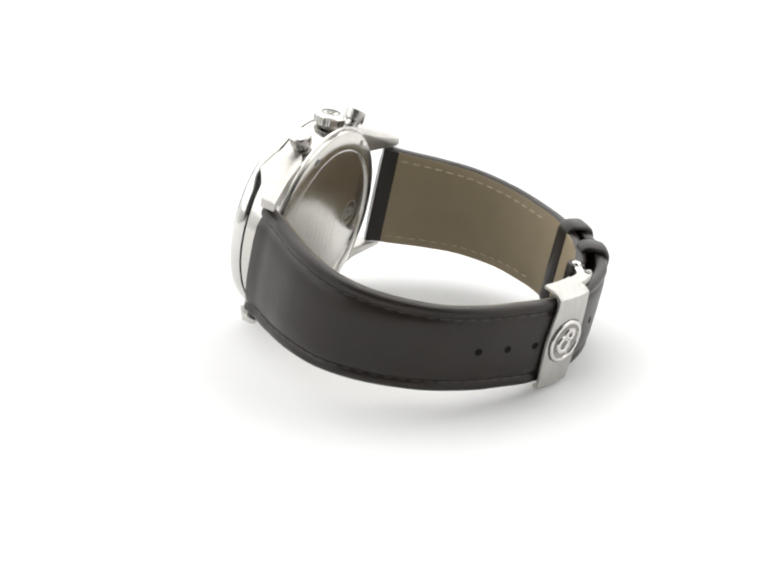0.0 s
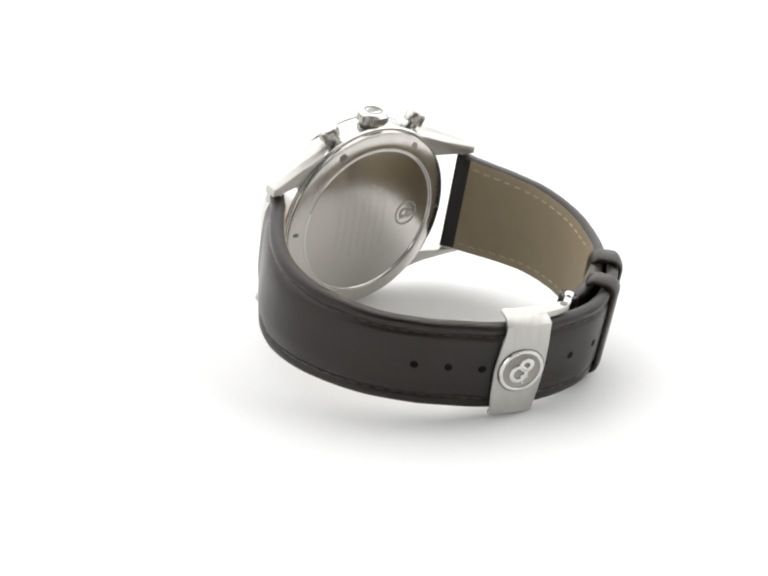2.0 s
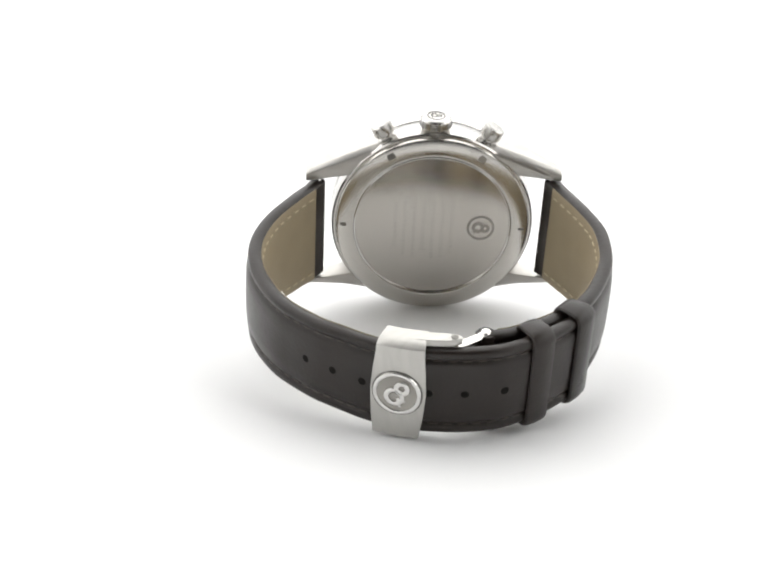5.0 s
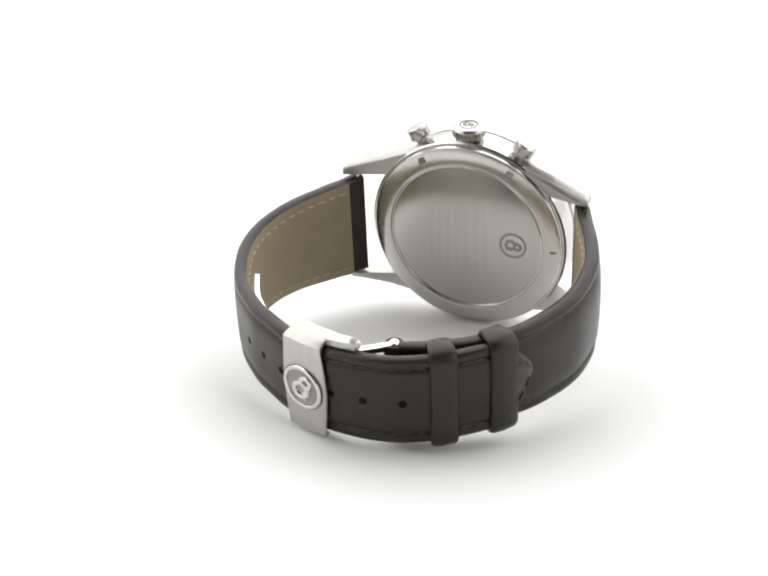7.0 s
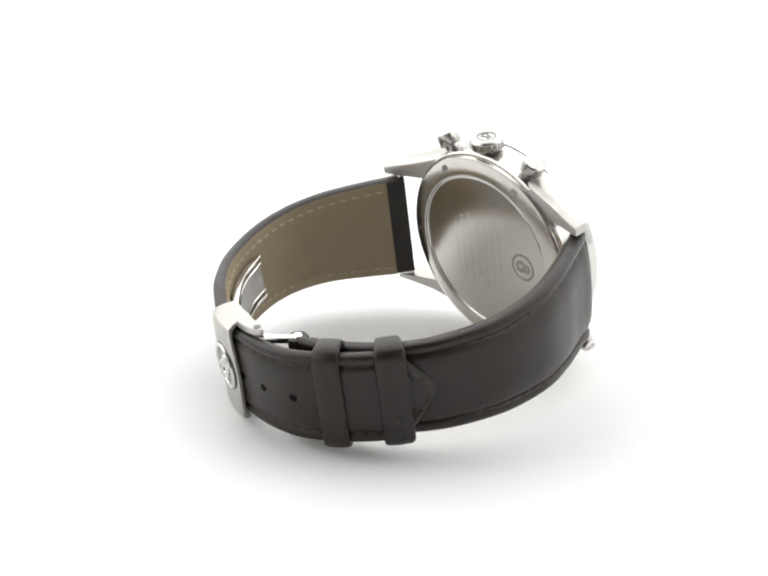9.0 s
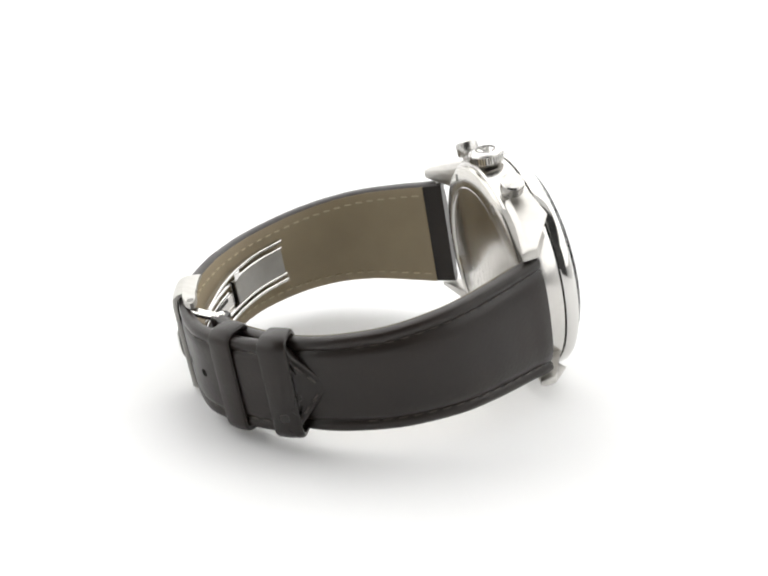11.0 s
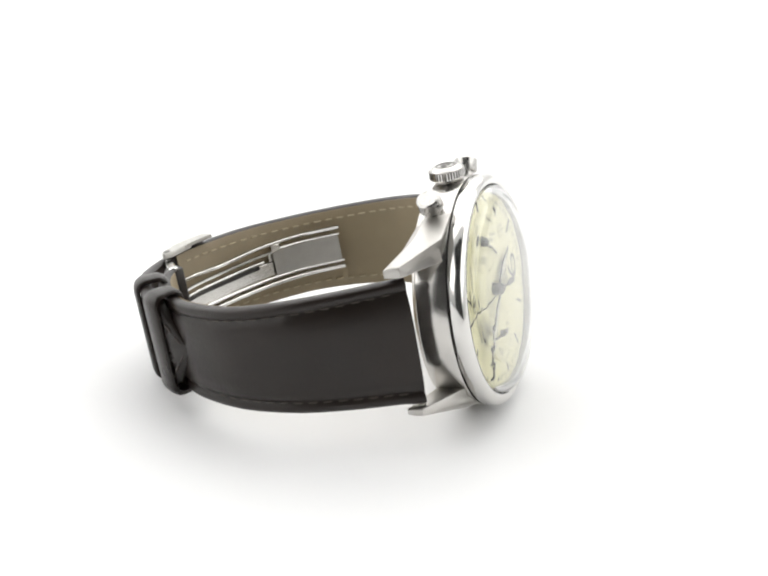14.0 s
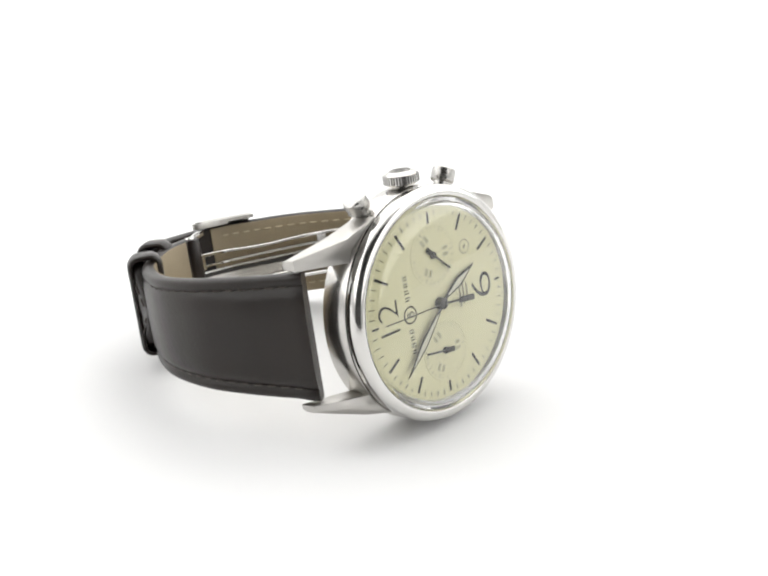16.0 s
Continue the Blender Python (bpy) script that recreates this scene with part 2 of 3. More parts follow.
for sy in (1, -1):
    part("spring_bar", lathe([(0, -10.6), (0.6, -10.6), (0.6, 10.6), (0, 10.6)], 20, "x", (0, sy * 21.2, 0.3)), STEEL, case)

# crown with knurled rim, pushers
prof = [(0, 21.25), (1.9, 21.2), (2.3, 21.02), (2.65, 20.65), (2.72, 19.4), (2.5, 19.05), (1.6, 18.95), (1.6, 18.2), (0, 18.2)]
crown = part("crown", lathe([(r, h) for r, h in prof], 72, "x", (0, -0.4, 3.1)), SATIN, label="knurled steel winding crown")
# dark band that paints the shade between the crown's teeth
part("knurl_ground", lathe([(2.5, 19.42), (2.75, 19.46), (2.75, 20.5), (2.5, 20.55)], 72, "x", (0, -0.4, 3.1), closed=True), ENGRAVED, crown)
for k in range(40):
    a = 2 * math.pi * k / 40
    bm = box(19.35, 20.6, -0.11, 0.11, 2.55, 2.92)
    bm.transform(Matrix.Translation((0, -0.4, 3.1)) @ Matrix.Rotation(a, 4, "X"))
    part("knurl", bm, STEEL, crown)


def emblem(R, place, mat, parent, h=0.25):
    """A raised ring with a looped knot inside, laid by the matrix place."""
    bm = torus(R, 0.10 * R, 56)
    for cx, cy, r in ((0.06, 0.36, 0.25), (-0.02, -0.20, 0.36)):
        t = torus(R * r, 0.13 * R, 36)
        t.transform(Matrix.Translation((cx * R, cy * R, 0)))
        join(bm, t)
    for a, l, cx, cy in ((-48, 0.50, 0.30, -0.36), (35, 0.34, 0.36, -0.22)):
        t = box(-0.5 * l * R, 0.5 * l * R, -0.07 * R, 0.07 * R, -0.08 * R, 0.08 * R, 0.03 * R)
        t.transform(Matrix.Translation((cx * R, cy * R, 0)) @ Matrix.Rotation(radians(a), 4, "Z"))
        join(bm, t)
    bm.transform(Matrix.Diagonal((1, 1, h, 1)))
    bm.transform(place)
    return part("emblem", bm, mat, parent, "round emblem of a ring with a looped knot")


emblem(1.55, Matrix.Translation((21.22, -0.4, 3.1)) @ Matrix.Rotation(radians(90), 4, "Y"), ENGRAVED, crown, 0.6)
for sy in (1, -1):
    bm = lathe([(0, 22.0), (1.65, 21.96), (1.92, 21.75), (1.96, 19.95), (1.8, 19.7), (1.3, 19.65), (1.25, 18.95), (1.7, 18.85), (1.7, 18.2), (0, 18.2)], 40, "x")
    bm.transform(Matrix.Translation((0, 0, 3.2)) @ Matrix.Rotation(radians(28.5 * sy), 4, "Z"))
    part("pusher", bm, PUSHER, label="polished steel chronograph pusher")

# caseback engraving: emblem towards 12 o'clock and worn rows of marks
emblem(2.35, Matrix.Translation((0, 9.0, -0.02)) @ Matrix.Rotation(radians(180), 4, "Y"), ETCHED, back, 0.12)
rng = random.Random(5)
bm = bmesh.new()
for row in range(7):
    y = 3.6 - row * 1.75
    half = (5.6, 6.6, 7.0, 5.2, 6.8, 6.2, 4.4)[row]
    x = -half
    while x < half:
        w = rng.uniform(0.25, 0.6)
        join(bm, box(x, x + w, y - 0.33, y + 0.33, -0.015, 0.2))
        x += w + rng.uniform(0.25, 0.6)
part("engraving", bm, WORN_ENGRAVING, back, "worn engraved lines around the middle", smooth=0, kind="stuff")

# dial
DZ = 7.5
dial = part("dial", lathe([(0, DZ), (16.85, DZ), (16.85, DZ - 0.5), (0, DZ - 0.5)]), CREAM, label="cream dial with dark printed markers")


def dial_box(a, r0, r1, w, z0, z1, mat, name, parent=None, centre=(0, 0), bevel=0.0, label=""):
    bm = box(-w / 2, w / 2, r0, r1, z0, z1, bevel)
    bm.transform(Matrix.Translation((centre[0], centre[1], 0)) @ Matrix.Rotation(radians(-a), 4, "Z"))
    return part(name, bm, mat, parent or dial, label, smooth=30)


for h in (1, 2, 3, 4, 5, 7, 8, 9, 10, 11):
    dial_box(30 * h, 11.9 if h not in (3, 9) else 12.9, 14.7, 0.42, DZ + 0.01, DZ + 0.07, INK, "hour_marker")
for h in (6, 12):
    dial_box(30 * h, 13.5, 14.7, 0.34, DZ + 0.01, DZ + 0.07, INK, "hour_marker")
for k in range(60):
    if k % 5:
        dial_box(6 * k, 14.1, 14.9, 0.13, DZ + 0.01, DZ + 0.05, INK, "minute_mark")


def numeral(text, x, y, size, mat, parent, sx=1.0):
    cu = bpy.data.curves.new("numeral", "FONT")
    cu.body, cu.size, cu.align_x, cu.align_y, cu.extrude = text, size, "CENTER", "CENTER", 0.02
    cu.offset = -0.13
    tmp = new("numeral", cu)
    bpy.context.view_layer.update()
    me = bpy.data.meshes.new_from_object(tmp)
    bpy.data.objects.remove(tmp)
    bm = bmesh.new()
    bm.from_mesh(me)
    bpy.data.meshes.remove(me)
    bm.transform(Matrix.Translation((x, y, DZ + 0.05)) @ Matrix.Diagonal((sx, 1, 1, 1)))
    return part("numeral", bm, mat, parent, "dark printed numeral " + text, smooth=0)


numeral("12", 0.2, 10.9, 6.2, INK, dial, 1.1)
numeral("6", 0, -10.4, 6.9, INK, dial, 1.5)
# maker's mark: a ring between two rows of short bars
for k in range(4):
    for s in (-1, 1):
        cx = s * (2.6 + 1.1 * k)
        for dx in (-0.24, 0.2):
            part("mark_bar", box(cx + dx - 0.09, cx + dx + 0.09, 6.3, 7.2, DZ + 0.01, DZ + 0.04), INK, dial, smooth=0)
for r, y in ((0.3, 6.9), (0.42, 6.3)):
    bm = torus(r, 0.1, 24, 8)
    bm.transform(Matrix.Translation((0, y, DZ + 0.03)) @ Matrix.Diagonal((1, 1, 0.3, 1)))
    part("mark_loop", bm, INK, dial)
bm = torus(1.3, 0.13, 40, 8)
bm.transform(Matrix.Translation((0, 6.6, DZ + 0.03)) @ Matrix.Diagonal((1, 1, 0.3, 1)))
part("mark_ring", bm, INK, dial)
for k in range(3):
    bm = box(-2.1 + 0.3 * k, 2.1 - 0.3 * k, -5.2 - 0.8 * k, -4.85 - 0.8 * k, DZ + 0.01, DZ + 0.04)
    part("mark_bar", bm, PALE_INK, dial, smooth=0)
bm = lathe([(0, DZ + 0.06), (0.95, DZ + 0.06), (1.1, DZ + 0.02), (1.1, DZ - 0.1)], 32, at=(7.3, -7.3, 0))
part("date_window", bm, CREAM_SUB, dial, "small round date window")
bm = torus(1.12, 0.07, 40, 8)
bm.transform(Matrix.Translation((7.3, -7.3, DZ + 0.05)) @ Matrix.Diagonal((1, 1, 0.5, 1)))
part("date_ring", bm, PALE_INK, dial)
dial_box(135, 10.0, 10.7, 0.35, DZ + 0.065, DZ + 0.09, PALE_INK, "date_bar")


def subdial(cx, cy, hand_angle, length):
    part("subdial", lathe([(0, DZ + 0.02), (4.7, DZ + 0.02), (4.75, DZ + 0.06), (4.9, DZ + 0.06), (4.95, DZ - 0.05)], 72, at=(cx, cy, 0)),
         CREAM_SUB, dial, "round cream subdial")
    for k in range(30):
        dial_box(12 * k, 3.9 if k % 5 == 0 else 4.25, 4.6, 0.11, DZ + 0.025, DZ + 0.06, PALE_INK, "tick", dial, (cx, cy))
    for a in (0, 120, 240):
        for dx in (-0.5, 0.5):
            bm = box(dx - 0.3, dx + 0.3, 2.3, 3.5, DZ + 0.025, DZ + 0.055)
            bm.transform(Matrix.Translation((cx, cy, 0)) @ Matrix.Rotation(radians(-a - 60), 4, "Z"))
            part("figure_bar", bm, FIGURE, dial, smooth=0)
    dial_box(hand_angle, 0.0, length, 0.34, DZ + 0.25, DZ + 0.38, HANDS, "subdial_hand", dial, (cx, cy), 0.05, "dark small hand")
    dial_box(hand_angle, -1.9, 0.4, 0.85, DZ + 0.24, DZ + 0.37, HANDS, "hand_tail", dial, (cx, cy), 0.05)
    bm = lathe([(0, DZ + 0.5), (0.5, DZ + 0.45), (0.6, DZ + 0.02)], 24, at=(cx, cy, 0))
    part("pin", bm, HANDS, dial)


subdial(7.8, 0, 222, 4.4)
subdial(-7.8, 0, 8, 4.5)


def sword(a, length, w, z, name):
    """A tapered hand with a pale inlay."""
    pts = [(-0.22, 0.4), (-0.3, 1.6), (-w, length * 0.55), (0, length), (w, length * 0.55), (0.3, 1.6), (0.22, 0.4)]
    bm = prism(pts, z, z + 0.16)
    bm.transform(Matrix.Rotation(radians(-a), 4, "Z"))
    hand = part(name, bm, HANDS, label="dark hand with pale inlay", smooth=20)
    q = 0.62
    pts = [(-0.12, 2.0), (-w * q, length * 0.55), (0, length * 0.88), (w * q, length * 0.55), (0.12, 2.0)]
    bm = prism(pts, z + 0.165, z + 0.2)
    bm.transform(Matrix.Rotation(radians(-a), 4, "Z"))
    part("inlay", bm, LUME, hand, "pale luminous inlay", smooth=0)
    return hand


sword(153, 9.4, 0.85, DZ + 0.45, "hour_hand")
sword(316, 13.3, 0.75, DZ + 0.75, "minute_hand")
dial_box(1, -1.0, 13.0, 0.16, DZ + 1.05, DZ + 1.15, HANDS, "seconds_hand", watch, label="thin dark chronograph seconds hand")
dial_box(187, 0.0, 4.0, 0.34, DZ + 1.05, DZ + 1.15, HANDS, "seconds_tail", watch)
dial_box(187, 3.6, 7.1, 0.95, DZ + 1.05, DZ + 1.16, HANDS, "counterweight", watch)
part("hub", lathe([(0, DZ + 1.4), (0.7, DZ + 1.3), (0.95, DZ + 1.1), (0.95, DZ)], 32), HANDS)

crystal = part("crystal", lathe([(0, 11.4), (5, 11.35), (9, 11.2), (12, 10.98), (13.8, 10.76), (15.0, 10.52), (15.8, 10.24), (16.35, 9.86), (16.7, 9.38), (16.88, 8.8), (16.9, 7.6),
                                 (15.8, 7.6), (15.75, 8.4), (15.5, 8.95), (15.0, 9.32), (14.1, 9.6), (12, 9.85), (9, 10.05), (5, 10.2), (0, 10.26)], 128), GLASS, label="domed clear crystal with thick edge", smooth=60)
crystal.visible_shadow = False

# ---- strap ----


class Path:
    """A smooth line through (y, depth behind the case, shift in x, half width), by length."""

    def __init__(self, pts):
        p = np.array(pts, float)
        p = np.vstack([2 * p[0] - p[1], p, 2 * p[-1] - p[-2]])
        out = []
        for i in range(1, len(p) - 2):
            for u in np.linspace(0, 1, 24, endpoint=False):
                a, b, c, d = p[i - 1], p[i], p[i + 1], p[i + 2]
                out.append(0.5 * (2 * b + (c - a) * u + (2 * a - 5 * b + 4 * c - d) * u * u + (3 * b - a - 3 * c + d) * u ** 3))
        out.append(p[-2])
        self.p = np.array(out)
        seg = np.hypot(*np.diff(self.p[:, :2], axis=0).T)
        self.s = np.concatenate([[0], np.cumsum(seg)])
        self.length = self.s[-1]

    def at(self, s):
        v = [np.interp(s, self.s, self.p[:, k]) for k in range(4)]
        e = 0.4
        q = [np.interp([s - e, s + e], self.s, self.p[:, k]) for k in (0, 1)]
        ty, tn = q[0][1] - q[0][0], q[1][1] - q[1][0]
        l = math.hypot(ty, tn) or 1
        return v[0], v[1], v[2], v[3], ty / l, tn / l

    def near(self, y, n):
        return float(self.s[np.argmin((self.p[:, 0] - y) ** 2 + (self.p[:, 1] - n) ** 2)])

    def place(self, s, a, b, side):
        """Point at length s, a across the strap, b outward."""
        y, n, o, hw, ty, tn = self.at(s)
        oy, on = (tn * side, -ty * side)
        return Vector((o + a, y + oy * b, -(n + on * b)))


def sweep_strap(path, side, s0, s1, section, step=1.0):
    """Sweeps a closed section; section(s) gives a list of (a, b)."""
    bm = bmesh.new()
    n = max(2, int((s1 - s0) / step))
    rings = []
    for i in range(n + 1):
        s = s0 + (s1 - s0) * i / n
        rings.append([bm.verts.new(path.place(s, a, b, side)) for a, b in section(s)])
    for r, q in zip(rings, rings[1:]):
        k = len(r)
        for i in range(k):
            bm.faces.new((r[i], r[(i + 1) % k], q[(i + 1) % k], q[i]))
    bm.faces.new(rings[0][::-1])
    bm.faces.new(rings[-1])
    return bm


def ribbon(path, side, s0, s1, a0, a1, b0, b1, r=0.15, step=0.8):
    def sec(s):
        return [(a0, b0 + r), (a0 + r, b0), (a1 - r, b0), (a1, b0 + r), (a1, b1 - r), (a1 - r, b1), (a0 + r, b1), (a0, b1 - r)]
    return sweep_strap(path, side, s0, s1, sec, step)


PATH_A = Path([(21.7, -1.5, 0.35, 10.2), (22.5, -0.2, 0.4, 10.1), (23.3, 1.8, 0.5, 9.9), (24.7, 4.9, 0.6, 9.7), (26.8, 9.8, 0.8, 9.4), (28.7, 16.5, 1.0, 9.0), (28.5, 25.0, 1.0, 8.5), (26.0, 32.3, 1.0, 8.2),
               (22.7, 37.9, 1.1, 8.0), (18.0, 42.2, 1.1, 7.9), (13.5, 45.2, 1.1, 7.9), (9.8, 46.9, 1.0, 7.9), (6.6, 47.6, 0.9, 7.9)])
PATH_B = Path([(-21.7, -1.5, -1.0, 10.1), (-22.5, -0.2, -1.0, 10.0), (-23.5, 1.6, -1.0, 9.85), (-26.0, 5.0, -1.0, 9.6), (-30.2, 11.9, -0.95, 9.0), (-32.3, 19.2, -1.05, 8.45), (-31.5, 27.1, -1.0, 8.0), (-27.5, 36.0, -0.7, 7.7),
               (-21.9, 42.3, -0.3, 7.7), (-17.4, 45.7, 0, 7.75), (-12, 49.0, 0.2, 7.8), (-6, 51.2, 0.5, 7.9), (0, 52.1, 0.8, 7.9), (5, 52.0, 1.0, 7.9), (9, 51.2, 1.2, 7.9),
               (13.8, 48.8, 1.3, 7.9), (18.5, 45.3, 1.4, 7.9), (22.0, 41.7, 1.4, 7.8), (24.3, 37.9, 1.4, 7.7), (25.2, 36.1, 1.4, 7.6)])


def leather_section(path, thick, pad, tip=None):
    def sec(s):
        hw = path.at(s)[3]
        if tip:
            left = tip - s
            hw = min(hw, 0.7 + 1.2 * max(left, 0))
        m = pad(s)
        e = min(1.9, hw * 0.5)
        if tip and tip - s < 4.6:
            d = 0.9 * (1 - (tip - s) / 4.6) ** 1.5
            full = []
            for k in range(19):
                a = -hw + 2 * hw * k / 18
                full.append((a, -d - 0.55 * abs(a / hw) ** 6 + 0.06))
            return full + [(hw - 0.15, -thick * 0.85), (hw * 0.9, -thick), (-hw * 0.9, -thick), (-hw + 0.15, -thick * 0.85)]
        lift = 0.45 * max(0.0, 1 - s / 45) ** 0.7
        up = [(-hw, -thick * 0.55), (-hw + 0.1, lift - 0.4), (-hw + 0.4, lift - 0.12), (-hw + 0.85, lift - 0.02), (-hw + e - 0.4, lift - 0.1), (-hw + e, lift - 0.42),
              (-hw + e + 0.45, lift * 0.9 - 0.08), (-hw * 0.62, max(m * 0.75, lift)), (-hw * 0.35, m * 0.93), (0, m)]
        up += [(-a, b) for a, b in up[-2::-1]]
        return up + [(hw - 0.15, -thick * 0.85), (hw - 0.4, -thick), (-hw + 0.4, -thick), (-hw + 0.15, -thick * 0.85)]
    return sec


def lining_band(path, side, s0, s1):
    def sec(s):
        h = path.at(s)[3] - 0.35
        return [(-h, -2.05), (h, -2.05), (h + 0.1, -2.15), (h - 0.1, -2.28), (-h + 0.1, -2.28), (-h - 0.1, -2.15)]
    return sweep_strap(path, side, s0, s1, sec)


def stitches(path, side, s0, s1, inset, b, mat, parent, pitch=2.3, length=1.5, r=0.16):
    bm = bmesh.new()
    s = s0
    while s + length < s1:
        for sg in (-1, 1):
            hw = path.at(s)[3] - inset
            up = b + (0.45 * max(0.0, 1 - s / 45) ** 0.7 if b > -1 else 0.0)
            p, q = path.place(s, sg * hw, up, side), path.place(s + length, sg * hw, up, side)
            d = q - p
            t = lathe([(0, 0), (r, d.length * 0.12), (r, d.length * 0.88), (0, d.length)], 6)
            t.transform(Matrix.Translation(p) @ d.to_track_quat("Z", "Y").to_matrix().to_4x4())
            join(bm, t)
        s += pitch
    return part("stitching", bm, mat, parent, kind="stuff")


def pad_from(length, top, floor_):
    return lambda s: floor_ + (top - floor_) * max(0.0, 1 - s / length) ** 0.7


sA = PATH_A.length
strap_a = part("strap_short", sweep_strap(PATH_A, 1, 0, sA, leather_section(PATH_A, 2.1, pad_from(45, 1.1, 0.1))), LEATHER,
               label="short dark brown leather strap half", smooth=50)
part("lining", lining_band(PATH_A, 1, 3.4, sA - 1.4), LINING, strap_a, "tan leather lining", smooth=40)
stitches(PATH_A, 1, 2.5, 36, 1.9, -0.3, THREAD_DARK, strap_a)
stitches(PATH_A, 1, 4, 40, 1.9, -2.34, THREAD_TAN, strap_a)

sB = PATH_B.near(20.9, 42.6) + 8.0
strap_b = part("strap_long", sweep_strap(PATH_B, -1, 0, sB, leather_section(PATH_B, 2.1, pad_from(45, 1.1, 0.1), sB)), LEATHER,
               label="long dark brown leather strap half with punched holes", smooth=50)
s_fold = PATH_B.near(-2, 51.7)
part("lining", lining_band(PATH_B, -1, 3.4, s_fold), LINING, strap_b, "tan leather lining", smooth=40)
stitches(PATH_B, -1, 2.5, sB - 8, 1.9, -0.3, THREAD_DARK, strap_b)
stitches(PATH_B, -1, 4, s_fold - 2, 1.9, -2.34, THREAD_TAN, strap_b)
for y, n in ((-22.2, 42.1), (-17.8, 45.4), (-13.2, 48.4), (-3.0, 51.7), (2.7, 51.9), (8.7, 51.2)):
    s = min(PATH_B.near(y, n), sB - 2.3)
    # a disc on the leather; the hole's darkness is only its colour
    p, q = PATH_B.place(s, 0, 0.11, -1), PATH_B.place(s, 0, 1.11, -1)
    bm = lathe([(0, 0.0), (0.48, 0.02), (0.6, 0.03), (0.67, -0.02), (0.7, -0.3)], 24)
    bm.transform(Matrix.Translation(p) @ (q - p).to_track_quat("Z", "Y").to_matrix().to_4x4())
    part("hole", bm, HOLE, strap_b, "punched strap hole")


# stitches along both edges of the pointed tail
bm = bmesh.new()
for k in range(3):
    for sg in (-1, 1):
        ends = []
        for left in (1.3 + 1.6 * k, 2.4 + 1.6 * k):
            d = 0.9 * (1 - min(left, 4.6) / 4.6) ** 1.5
            ends.append(PATH_B.place(sB - left, sg * (1.2 * left - 0.6), 0.12 - d, -1))
        d = ends[1] - ends[0]
        t = lathe([(0, 0), (0.17, d.length * 0.12), (0.17, d.length * 0.88), (0, d.length)], 6)
        t.transform(Matrix.Translation(ends[0]) @ d.to_track_quat("Z", "Y").to_matrix().to_4x4())
        join(bm, t)
part("stitching", bm, THREAD_DARK, strap_b, kind="stuff")


# keepers: closed loops round both layers
def keeper(y, n, width, label):
    s = PATH_B.near(y, n)
    lo, hi, hw = -4.2, 0.05, PATH_B.at(s)[3] + 0.25
    bm = bmesh.new()

    def loop(g):
        pts = []
        for cx, cy, a0 in ((hw - 1.2, hi - 1.2, 0), (-hw + 1.2, hi - 1.2, 90), (-hw + 1.2, lo + 1.2, 180), (hw - 1.2, lo + 1.2, 270)):
            for k in range(5):
                a = radians(a0 + 22.5 * k)
                pts.append((cx + (1.2 + g) * math.cos(a), cy + (1.2 + g) * math.sin(a)))
        return pts
    cols = []
    for ds, g in ((-width / 2, 0.0), (-width / 2 - 0.05, 0.35), (-width / 2 + 0.15, 0.65), (-width / 2 + 0.6, 0.82), (0, 0.88), (width / 2 - 0.6, 0.82), (width / 2 - 0.15, 0.65), (width / 2 + 0.05, 0.35), (width / 2, 0.0)):
        cols.append([bm.verts.new(PATH_B.place(s + ds, a, b, -1)) for a, b in loop(g)])
    for c, d in zip(cols, cols[1:] + cols[:1]):
        k = len(c)
        for i in range(k):
            bm.faces.new((c[i], c[(i + 1) % k], d[(i + 1) % k], d[i]))
    return part("keeper", bm, LEATHER, label=label)


keeper(14.4, 48.4, 4.2, "fixed dark leather keeper loop")
keeper(21.6, 41.9, 4.7, "sliding dark leather keeper loop")

# ---- folding clasp ----
s_mid = PATH_B.near(-7.6, 50.6)
COVER = [(-8.65, -0.3, 3.6), (-8.65, 0.5, 3.6), (-8.25, 1.0, 3.65), (-4.5, 1.0, 4.1), (0.0, 1.0, 4.35), (4.0, 1.0, 4.1), (7.05, 1.0, 3.75), (8.3, 0.75, 3.75),
         (9.0, -0.1, 3.75), (9.25, -1.3, 3.75), (9.25, -3.4, 3.75), (8.65, -3.4, 3.7), (8.6, -1.3, 3.7), (8.3, -0.4, 3.7), (7.8, 0.15, 3.7),
         (6.85, 0.35, 3.7), (4.0, 0.35, 4.05), (0.0, 0.35, 4.3), (-4.5, 0.35, 4.05), (-7.95, 0.35, 3.6), (-8.05, -0.3, 3.6)]


def cover_plate():
    bm = bmesh.new()
    cols = []
    for u, dip in ((-1.0, 0.14), (-0.95, 0.0), (-0.5, 0.0), (0.0, 0.0), (0.5, 0.0), (0.95, 0.0), (1.0, 0.14)):
        cols.append([bm.verts.new(PATH_B.place(s_mid + u * w, a - dip * (a > 8.9), b - dip * (b > 0.9), -1)) for a, b, w in COVER])
    for c, d in zip(cols, cols[1:]):
        for i in range(len(c)):
            j = (i + 1) % len(c)
            bm.faces.new((c[i], c[j], d[j], d[i]))
    bm.faces.new(cols[0][::-1])
    bm.faces.new(cols[-1])
    return bm


